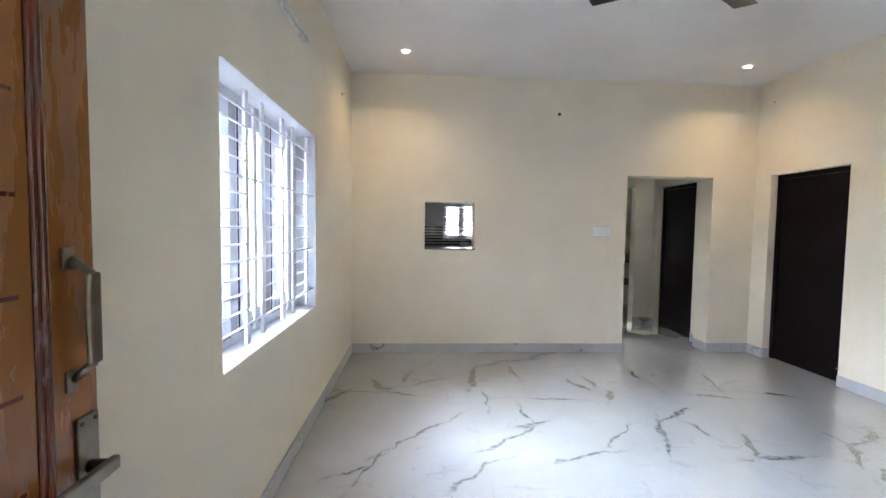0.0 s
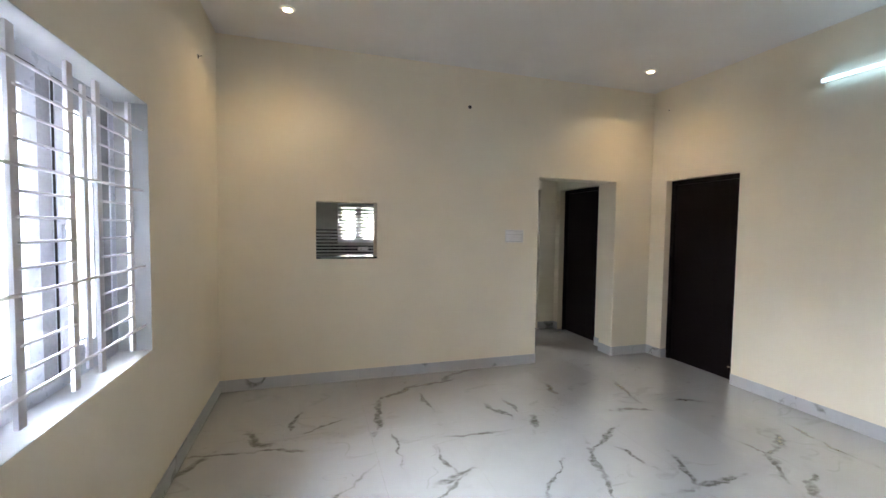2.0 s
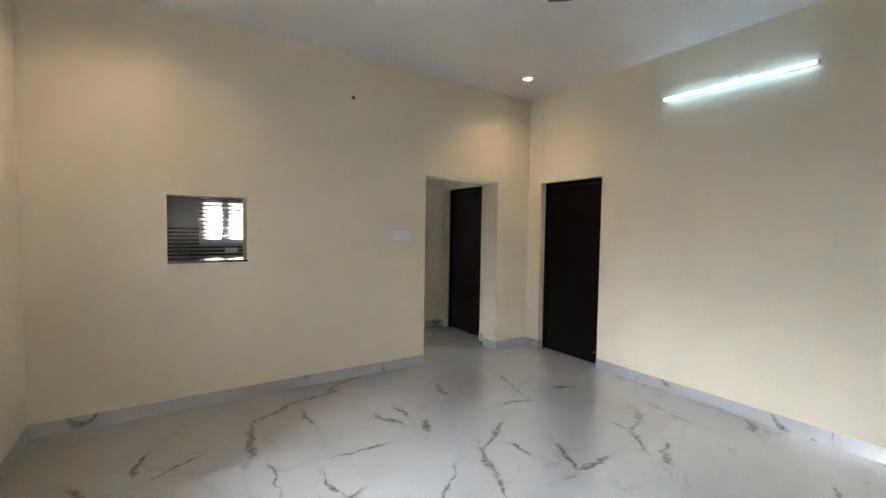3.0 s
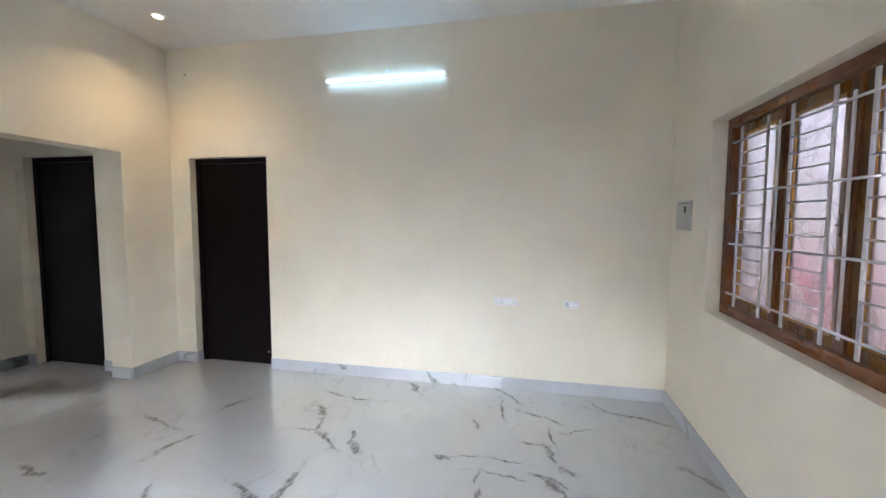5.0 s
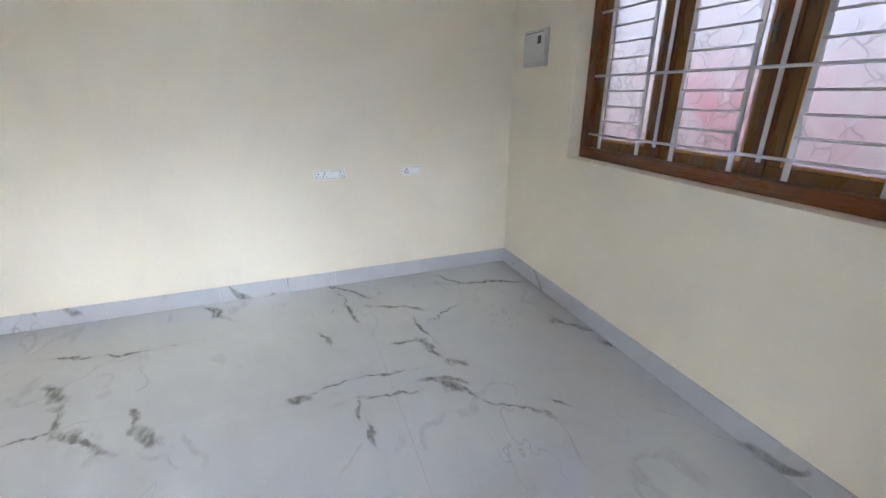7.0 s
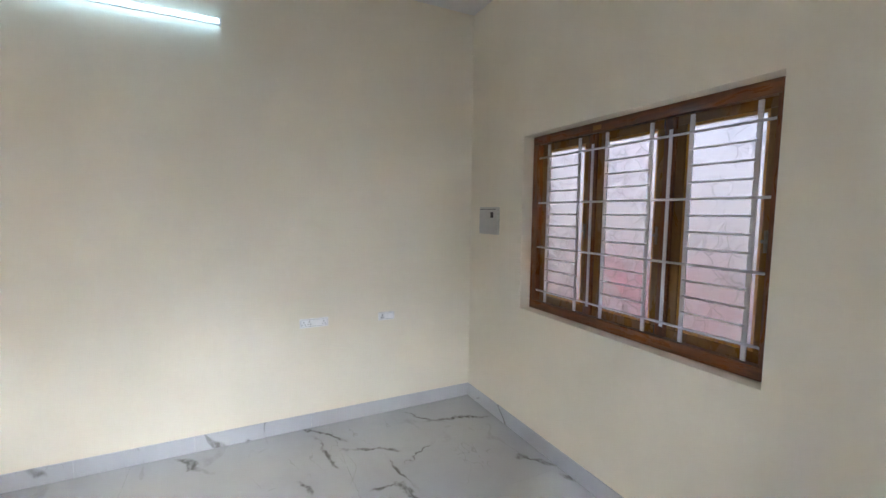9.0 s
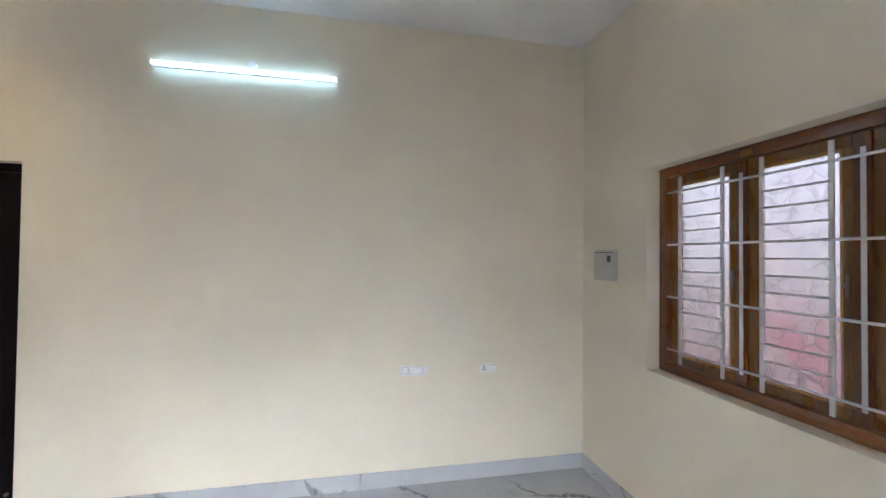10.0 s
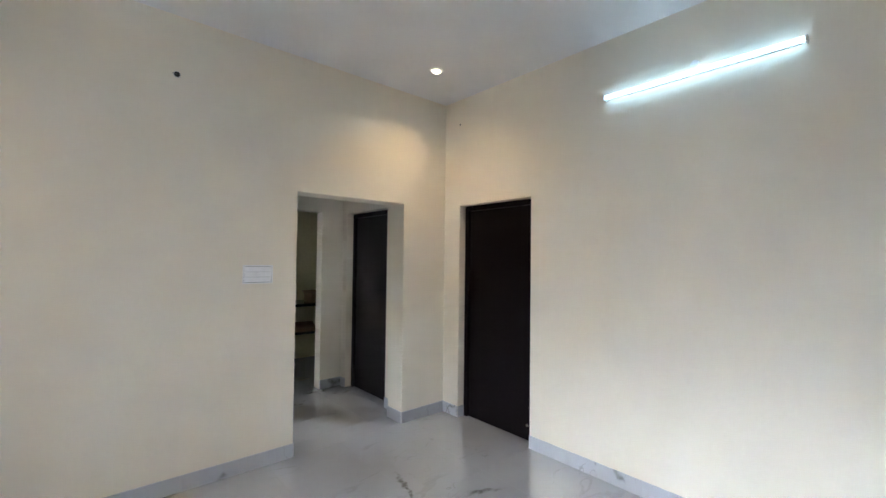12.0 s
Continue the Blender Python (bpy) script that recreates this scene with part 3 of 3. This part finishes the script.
def white_window():
    y0, y1, z0, z1 = WIN_W[0] + 0.004, WIN_W[1] - 0.004, WIN_W[2] + 0.004, WIN_W[3] - 0.004
    ob = empty("window_west", "white three-panel plastic window with black gaskets", "window", kind="structure")
    b0, b1 = W - 0.205, W - 0.145
    part("window_frame", frame_ring(b0, b1, y0, y1, z0, z1, 0.05, 0.003, "y"), UPVC, ob)
    lights = [(y0 + 0.05, y0 + 0.390), (y0 + 0.490, y0 + 0.855), (y0 + 0.955, y0 + 1.315)]
    for i in (0, 1, 2):
        u, v = lights[i][1], lights[i + 1][0] if i < 2 else y1 - 0.05
        part("mullion", boxed(b0, b1 - 0.006, u, v, z0 + 0.05, z1 - 0.05, 0.003), MULLION, ob, "grey perforated mullion")
    for i, (a, b) in enumerate(lights):
        c, d = z0 + 0.05, z1 - 0.05
        part("outer_gasket", frame_ring(b1 - 0.004, b1 + 0.002, a, b, c, d, 0.006, 0, "y"), GASKET, ob)
        sash = part("sash", frame_ring(b0 + 0.012, b1 + 0.006, a + 0.006, b - 0.006, c + 0.006, d - 0.006, 0.082, 0.004, "y"), UPVC, ob)
        part("gasket", frame_ring(b0 + 0.033, b0 + 0.040, a + 0.088, b - 0.088, c + 0.088, d - 0.088, 0.006, 0, "y"), GASKET, sash)
        pane = part("pane", boxed(b0 + 0.026, b0 + 0.032, a + 0.089, b - 0.089, c + 0.089, d - 0.089), CLEAR, sash, "clear window glass")
        pane.visible_shadow = False
        if i:
            bm = boxed(b1 + 0.006, b1 + 0.016, a + 0.026, a + 0.050, 1.44, 1.50, 0.003)
            rod(bm, (b1 + 0.014, a + 0.038, 1.49), (b1 + 0.036, a + 0.038, 1.46), 0.007)
            rod(bm, (b1 + 0.036, a + 0.038, 1.463), (b1 + 0.034, a + 0.038, 1.36), 0.008)
            part("handle", bm, UPVC, sash, "white window handle")
    return ob


white_window()


def kitchen_window():
    x0, x1, z0, z1 = WIN_K
    ob = empty("window_kitchen", "white two-panel kitchen window with bars", "window", kind="structure")
    part("window_frame", frame_ring(x0, x1, KN + 0.02, KN + 0.07, z0, z1, 0.066, 0.003, "x"), UPVC, ob)
    mid = (x0 + x1) / 2
    part("mullion", boxed(mid - 0.060, mid + 0.060, KN + 0.022, KN + 0.068, z0 + 0.066, z1 - 0.066, 0.003), UPVC, ob)
    for a, b in ((x0 + 0.066, mid - 0.060), (mid + 0.060, x1 - 0.066)):
        pane = part("pane", boxed(a, b, KN + 0.05, KN + 0.054, z0 + 0.066, z1 - 0.066), CLEAR, ob)
        pane.visible_shadow = False
    for i in range(10):
        z = z0 + 0.09 + 0.058 * i
        part("bar", rodded((x0 + 0.003, KN + 0.010, z), (x1 - 0.003, KN + 0.010, z), 0.016, 8), GRILLE, ob)
    return ob


kitchen_window()

# hatch ledge
tagged(link_mesh("hatch_ledge", boxed(HATCH[0] + 0.001, HATCH[1] + 0.006, N - 0.012, N + TH + 0.02, HATCH[2] - 0.004, HATCH[2] + 0.016, 0.004), GRANITE),
       "polished black granite ledge in the hatch", "ledge", kind="structure")

# ---- lamps ----


def batten(name, label, x, y0, y1, z, side, lit):
    """A slim tube lamp on a wall; side: +1 faces +x."""
    ob = empty(name, label, "lamp", at=(x, (y0 + y1) / 2, z))
    inv = Matrix.Translation((-x, -(y0 + y1) / 2, -z))

    def add(n, bm, m, lab=""):
        bm.transform(inv)
        return part(n, bm, m, ob, lab)

    add("back_plate", boxed(min(x, x + 0.016 * side), max(x, x + 0.016 * side), y0, y1, z - 0.010, z + 0.010, 0.003), PLATE)
    add("tube", rodded((x + 0.044 * side, y0 + 0.006, z), (x + 0.044 * side, y1 - 0.006, z), 0.012, 16), TUBE_LIT if lit else TUBE_OFF,
        "bright cool white tube" if lit else "unlit white tube")
    for y in (y0, y1 - 0.012):
        add("end_cap", boxed(min(x, x + 0.058 * side), max(x, x + 0.058 * side), y, y + 0.012, z - 0.017, z + 0.017, 0.004), PLATE)
    return ob


batten("tube_lamp", "lit white tube lamp on the cream wall", E, 2.035, 3.150, 2.738, -1, True)
batten("tube_lamp", "unlit white tube lamp above the barred window", W, 1.82, 2.945, 2.655, 1, False)


def downlight(x, y):
    ob = empty("downlight", "round warm recessed downlight in the ceiling", "lamp", "ceiling downlights", at=(x, y, TOP))
    bm = bmesh.new()
    rod(bm, (0, 0, -0.010), (0, 0, 0), 0.052, 32, 0.056)
    part("rim", bm, PLATE, ob)
    part("diffuser", rodded((0, 0, -0.0125), (0, 0, -0.0095), 0.033, 24), LED_WARM, ob, "glowing warm diffuser")
    return ob


downlight(3.387, 4.357), downlight(-0.149, 4.288)


def ceiling_fan():
    x, y, z = 1.57, 2.47, 2.90
    ob = empty("ceiling_fan", "dark brown three-blade ceiling fan at rest", "fan", at=(x, y, z))
    part("down_rod", rodded((0, 0, 0.05), (0, 0, TOP - z - 0.01), 0.012), FANBROWN, ob)
    part("canopy", rodded((0, 0, TOP - z - 0.07), (0, 0, TOP - z - 0.001), 0.035, 24, 0.06), FANBROWN, ob)
    bm = rodded((0, 0, -0.055), (0, 0, 0.0), 0.085, 32, 0.105)
    rod(bm, (0, 0, 0.0), (0, 0, 0.05), 0.105, 32, 0.06)
    part("motor", bm, FANBROWN, ob)
    for i in range(3):
        a = radians(30 + 120 * i)
        bm = bmesh.new()
        box(bm, 0.085, 0.17, -0.02, 0.02, -0.004, 0.004, 0.002)
        m = Matrix.Rotation(radians(10), 4, "X")
        made = bmesh.ops.create_grid(bm, x_segments=10, y_segments=4, size=0.5)["verts"]
        for v in made:
            u, w = v.co.x + 0.5, v.co.y
            taper = 0.115 + 0.025 * u
            round_end = 0.018 * (2 * w) ** 2 * (1 if u > 0.95 else 0)
            v.co = m @ Vector((0.14 + 0.46 * u - round_end, w * taper, -0.006 * (2 * w) ** 2))
        top = [f for f in bm.faces if all(v in made for v in f.verts)]
        ext = bmesh.ops.extrude_face_region(bm, geom=top)["geom"]
        for v in (g for g in ext if isinstance(g, bmesh.types.BMVert)):
            v.co.z += 0.004
        bm.transform(Matrix.Rotation(a, 4, "Z"))
        bmesh.ops.recalc_face_normals(bm, faces=bm.faces)
        part("blade", bm, FANBROWN, ob)
    return ob


ceiling_fan()

# ---- wall fittings ----


def wall_plate(name, label, category, m, w, h, build):
    """A plate lying on a wall: local x along the wall, y out of it, z up."""
    ob = empty(name, label, category)
    part("frame_plate", frame_ring(-w / 2, w / 2, 0.0, 0.009, -h / 2, h / 2, 0.008, 0.002, "x"), PLATE, ob)
    part("cover_plate", boxed(-w / 2 + 0.0095, w / 2 - 0.0095, 0.0, 0.007, -h / 2 + 0.0095, h / 2 - 0.0095, 0.001), PLATE, ob)
    part("back_box", boxed(-w / 2 + 0.006, w / 2 - 0.006, 0.0002, 0.0055, -h / 2 + 0.006, h / 2 - 0.006), HOLE, ob)
    build(ob)
    ob.matrix_basis = m
    return ob


def socket(ob, x, s=1.0):
    face = part("socket", boxed(x - 0.018, x + 0.018, 0.006, 0.0095, -0.020, 0.020, 0.002), PLATE, ob)
    for dx, dz, r in ((0, 0.009, 0.0042), (-0.009, -0.009, 0.0034), (0.009, -0.009, 0.0034)):
        part("socket_hole", rodded((x + dx, 0.0088, dz), (x + dx, 0.0102, dz), r * s), HOLE, face)


def rocker(ob, x, z=0.0, w=0.022, h=0.038):
    bm = boxed(x - w / 2, x + w / 2, 0.006, 0.011, z - h / 2, z + h / 2, 0.002)
    part("rocker_switch", bm, PLATE, ob)


def sockets_three(ob):
    socket(ob, -0.068), rocker(ob, -0.028), rocker(ob, -0.003), socket(ob, 0.033), socket(ob, 0.072)


def sockets_one(ob):
    rocker(ob, -0.030), rocker(ob, -0.006)
    socket(ob, 0.034, 1.5)


def switches(ob):
    for r, z in enumerate((0.038, 0.0, -0.038)):
        for i in range(5):
            if r == 1 and i == 2:
                continue
            rocker(ob, -0.066 + 0.033 * i, z, 0.029, 0.031)
    for z in (0.019, -0.019, 0.0575, -0.0575):
        part("row_groove", boxed(-0.084, 0.084, 0.0062, 0.0078, z - 0.0012, z + 0.0012), BOXGREY, ob)
    knob = part("regulator_knob", rodded((0, 0.006, 0.0), (0, 0.020, 0.0), 0.015, 20), PLATE, ob)


wall_plate("socket_plate", "white plate with three sockets on the cream wall", "socket", pose(E, 1.506, 0.780, 0, 0, 90), 0.200, 0.066, sockets_three)
wall_plate("socket_plate", "small white plate with switch and socket", "socket", pose(E, 0.962, 0.775, 0, 0, 90), 0.130, 0.062, sockets_one)
wall_plate("switch_board", "white switch board beside the doorway", "switch", pose(2.143, N, 1.434, 0, 0, 180), 0.215, 0.138, switches)


def breaker_box():
    ob = empty("breaker_box", "grey breaker box with a small dark window", "breaker box", at=(3.695, S, 1.522))
    w, h = 0.13, 0.105
    part("box_body", boxed(-w, w, 0.0, 0.018, -h, h, 0.004), BOXGREY, ob)
    lid = part("lid", boxed(-w + 0.008, w - 0.008, 0.018, 0.024, -h + 0.028, h - 0.024, 0.003), BOXGREY, ob)
    part("seam", boxed(-w + 0.03, w - 0.012, 0.0182, 0.0192, h - 0.020, h - 0.016), GASKET, ob)
    part("viewing_window", boxed(-0.078, -0.038, 0.023, 0.0255, 0.022, 0.066, 0.002), GASKET, lid, "small dark viewing window")
    return ob


breaker_box()


def conduit_hole(label, m, r, wires):
    """An open conduit end with a stub of wire; local y points out of the wall."""
    ob = empty("conduit_outlet", label, "conduit outlet")
    part("collar", rodded((0, -0.002, 0), (0, 0.004, 0), r * 1.25, 16), BOXGREY, ob)
    part("opening", rodded((0, 0.0041, 0), (0, 0.0052, 0), r, 16), HOLE, ob)
    for i in range(wires):
        part("wire", rodded((r * 0.3 * i, 0.0, 0), (r * 0.9 * i + 0.012, 0.030, 0.004 - 0.01 * i), 0.0025, 8), GASKET, ob)
    ob.matrix_basis = m
    return ob


conduit_hole("open dark conduit end in the cream wall", pose(1.598, N, 2.774, 0, 0, 180), 0.017, 2)
conduit_hole("small capped conduit end near the ceiling corner", pose(E, 4.693, 2.918, 0, 0, 90), 0.007, 0)
conduit_hole("open dark conduit end beside the barred window", pose(W, 4.30, 2.735, 0, 0, -90), 0.013, 1)


def round_box(label, m):
    ob = empty("round_junction_cover", label, "junction cover")
    bm = rodded((0, 0, 0), (0, 0.016, 0), 0.027, 24, 0.024)
    part("cover", bm, PLATE, ob)
    ob.matrix_basis = m
    return ob


round_box("round white conduit cover above the tube lamp", pose(E, 2.572, 2.795, 0, 0, 90))

# ---- kitchen seen through hatch and passage ----


def kitchen_counter():
    ob = empty("kitchen_counter", "masonry counter with black granite top and shelf", "counter")
    y0 = KN - 0.58
    part("worktop", boxed(W + 0.002, 4.398, y0, KN - 0.004, 0.86, 0.90, 0.004), GRANITE, ob, "black granite worktop")
    part("shelf", boxed(1.2, 4.398, y0 + 0.04, KN - 0.004, 0.46, 0.49, 0.003), GRANITE, ob, "black granite shelf")
    for x in (W + 0.01, 1.15, 2.6, 3.15, 4.30):
        part("pier", boxed(x, x + 0.09, y0 + 0.03, KN - 0.004, 0.0, 0.86), REVEAL, ob)
    return ob


kitchen_counter()


def splashback():
    ob = empty("splashback", "grey wall tiles with black bands above the worktop", "wall tiles", kind="structure")
    x0, x1, z0, z1 = WIN_K
    for a, b, c, d in ((W + 0.002, x0, 0.902, 2.0), (x0, x1, 0.902, z0), (x1, 2.0, 0.902, 2.0)):
        part("tile_field", boxed(a, b, KN - 0.010, KN - 0.002, c, d), KTILE, ob)
    for i in range(9):
        z = 1.012 + 0.0545 * i
        for a, b in ((W + 0.004, x0 - 0.002), (x0 - 0.002, x1 + 0.002), (x1 + 0.002, 1.998)):
            if z > z0 - 0.03 and a == x0 - 0.002:
                continue
            part("black_band", boxed(a, b, KN - 0.0125, KN - 0.0095, z, z + 0.024), KBLACK, ob)
    return ob


splashback()
wall_plate("socket_plate", "small grey socket plate under the kitchen window", "socket", pose(0.86, KN - 0.0125, 1.145, 0, 0, 180), 0.17, 0.07, sockets_one)


def carton(label, x0, x1, y0, y1, z0, z1, turn):
    """A small open-topped cardboard box with folded flaps."""
    ob = empty("carton", label, "box", "cartons in the kitchen", at=((x0 + x1) / 2, (y0 + y1) / 2, z0))
    w, d, h, t = (x1 - x0) / 2, (y1 - y0) / 2, z1 - z0, 0.004
    part("bottom_panel", boxed(-w, w, -d, d, 0.001, 0.001 + t), CARD, ob)
    for s in (-1, 1):
        part("side_panel", boxed(min(s * w, s * (w - t)), max(s * w, s * (w - t)), -d, d, t + 0.002, h), CARD, ob)
        part("end_panel", boxed(-w + t + 0.001, w - t - 0.001, min(s * d, s * (d - t)), max(s * d, s * (d - t)), t + 0.002, h), CARD, ob)
        bm = boxed(-w, w, -t / 2, t / 2, 0, d * 0.8)
        bm.transform(Matrix.Translation((0, s * d, h)) @ Matrix.Rotation(radians(-s * 62), 4, "X"))
        part("flap", bm, CARD, ob)
    ob.rotation_euler.z = radians(turn)
    return ob


carton("small brown cardboard box on the granite worktop", 3.68, 3.90, 7.50, 7.70, 0.90, 1.03, 8)
carton("low brown cardboard tray on the granite shelf", 3.45, 3.85, 7.50, 7.76, 0.49, 0.535, -5)

# ---- outdoors ----
# unseen ground and outer floor, kept dark to weaken upward light
tagged(link_mesh("ground", boxed(-400, 400, -400, 400, -0.45, -0.30), EARTH), "unseen ground round the house, dark to limit bounced light", "ground", kind="structure")
tagged(link_mesh("porch_floor", boxed(-1.5, 4.6, -3.6, S - TH, -0.30, -0.02, 0.01), CONCRETE), "plain cement floor outside, dark to limit bounced light", "floor", kind="structure")
# two invented walls, north and south, that hold back low sky light
tagged(link_mesh("wall_sky_block_north", wall_mesh("x", -3.4, 9, 11.0, 11.2, -0.3, 3.6), COMPOUND), "added dark wall hiding the sky behind the kitchen window", "wall", kind="structure")
tagged(link_mesh("wall_sky_block_south", wall_mesh("x", -3.4, 9, -4.4, -4.2, -0.3, 1.3), CONCRETE), "added dark cement wall blocking low sky in the south", "wall", kind="structure")
tagged(link_mesh("wall_compound", wall_mesh("y", -4.4, 11.2, -3.6, -3.4, -0.3, 1.25), COMPOUND), "compound wall outside, coloured dark against glare", "wall", kind="structure")


def tree(x, y, h, seed):
    rng = random.Random(seed)
    ob = empty("tree", "small green garden tree behind the compound wall", "tree", "garden trees", at=(x, y, -0.3))
    bm = rodded((0, 0, 0), (0.1, 0.05, h * 0.55), 0.09, 10, 0.05)
    tips = []
    for i in range(9):
        a, r = rng.uniform(0, 6.28), rng.uniform(0.5, 1.2)
        tip = Vector((r * math.cos(a), r * math.sin(a), h * rng.uniform(0.6, 0.95)))
        rod(bm, (0.08, 0.04, h * rng.uniform(0.35, 0.5)), tip, 0.035, 6, 0.01)
        tips.append(tip)
    part("trunk", bm, BARK, ob)
    bm = bmesh.new()
    for i in range(1500):
        c = rng.choice(tips) + Vector([rng.gauss(0, 0.28) for _ in range(3)])
        m = Matrix.Translation(c) @ Euler([rng.uniform(0, 6.28) for _ in range(3)]).to_matrix().to_4x4()
        s = rng.uniform(0.05, 0.10)
        bm.faces.new([bm.verts.new(m @ Vector(q)) for q in ((-s, 0, 0), (0, s * 0.4, 0.01), (s, 0, 0), (0, -s * 0.4, 0.01))])
    part("crown", bm, FOLIAGE, ob)
    return ob


tree(-4.6, 3.4, 1.9, 1), tree(-4.9, 5.6, 2.0, 2), tree(-4.8, 0.9, 1.8, 3), tree(1.6, 12.5, 3.0, 4)

# ---- floor and skirting, piece by piece ----
floor = tagged(link_mesh("floor", boxed(W - TH, 4.6, S - TH, KN + TH, -0.20, -0.011), GROUT), "glossy white veined porcelain tile floor", "floor", kind="structure")
TX, TY, GAP = 0.60, 1.20, 0.0003


def tile_field(x0, x1, y0, y1):
    nx, ny = math.ceil((x1 - x0) / TX - 1e-6), math.ceil((y1 - y0) / TY - 1e-6)
    for i in range(nx):
        for j in range(ny):
            a, b = x0 + TX * i, min(x0 + TX * (i + 1), x1)
            c, d = y0 + TY * j, min(y0 + TY * (j + 1), y1)
            part("floor_tile", boxed(a + GAP, b - GAP, c + GAP, d - GAP, -0.010, 0.0, 0.0006), TILE, floor)


tile_field(W, E, S, N)
tile_field(DOORWAY[0], DOORWAY[1], N, N + TH)
tile_field(2.06, PE, N + TH, PN + 0.14)
tile_field(W, 2.06, N + TH, PN + 0.14)
tile_field(W, 4.4, PN + 0.14, KN)
tile_field(E, E + 0.2, *DOOR_E)
tile_field(PE, PE + 0.2, *DOOR_P)
tile_field(FRONT[0], FRONT[1], S - TH, S)

skirting = empty("baseboard", "veined white tile skirting along the walls", "skirting", kind="structure")
SK, SD = 0.105, 0.010


def skirt(axis, a0, a1, t0, t1, joints=None, step=0.615):
    cuts = sorted({a0, a1, *(j for j in (joints or []) if a0 < j < a1)})
    if joints is None:
        k = a0 + step
        while k < a1 - 0.05:
            cuts.append(k)
            k += step
        cuts = sorted(cuts)
    for a, b in zip(cuts, cuts[1:]):
        a, b = a + 0.0006, b - 0.0006
        bm = boxed(a, b, t0, t1, 0.0, SK, 0.0015) if axis == "x" else boxed(t0, t1, a, b, 0.0, SK, 0.0015)
        part("skirting_tile", bm, SKIRT, skirting)


skirt("y", S + SD, DOOR_E[0], E - SD, E, [0.845, 1.537, 2.272, 2.886])
skirt("y", DOOR_E[1], N - SD, E - SD, E, [])
skirt("y", S + SD, N - SD, W, W + SD)
skirt("x", W, DOORWAY[0], N - SD, N)
skirt("x", DOORWAY[1], E, N - SD, N, [])
skirt("x", FRONT[1], E, S, S + SD)
skirt("x", W, FRONT[0], S, S + SD, [])
skirt("y", N, N + TH, DOORWAY[1] - SD, DOORWAY[1], [])
skirt("y", N, N + TH, DOORWAY[0], DOORWAY[0] + SD, [])
skirt("y", N + TH, DOOR_P[0], PE - SD, PE, [])
skirt("y", DOOR_P[1], PN - SD, PE - SD, PE, [])
skirt("x", OPEN_P[1], PE, PN - SD, PN, [])
skirt("x", E, E + 0.078, DOOR_E[1] - SD, DOOR_E[1], [])
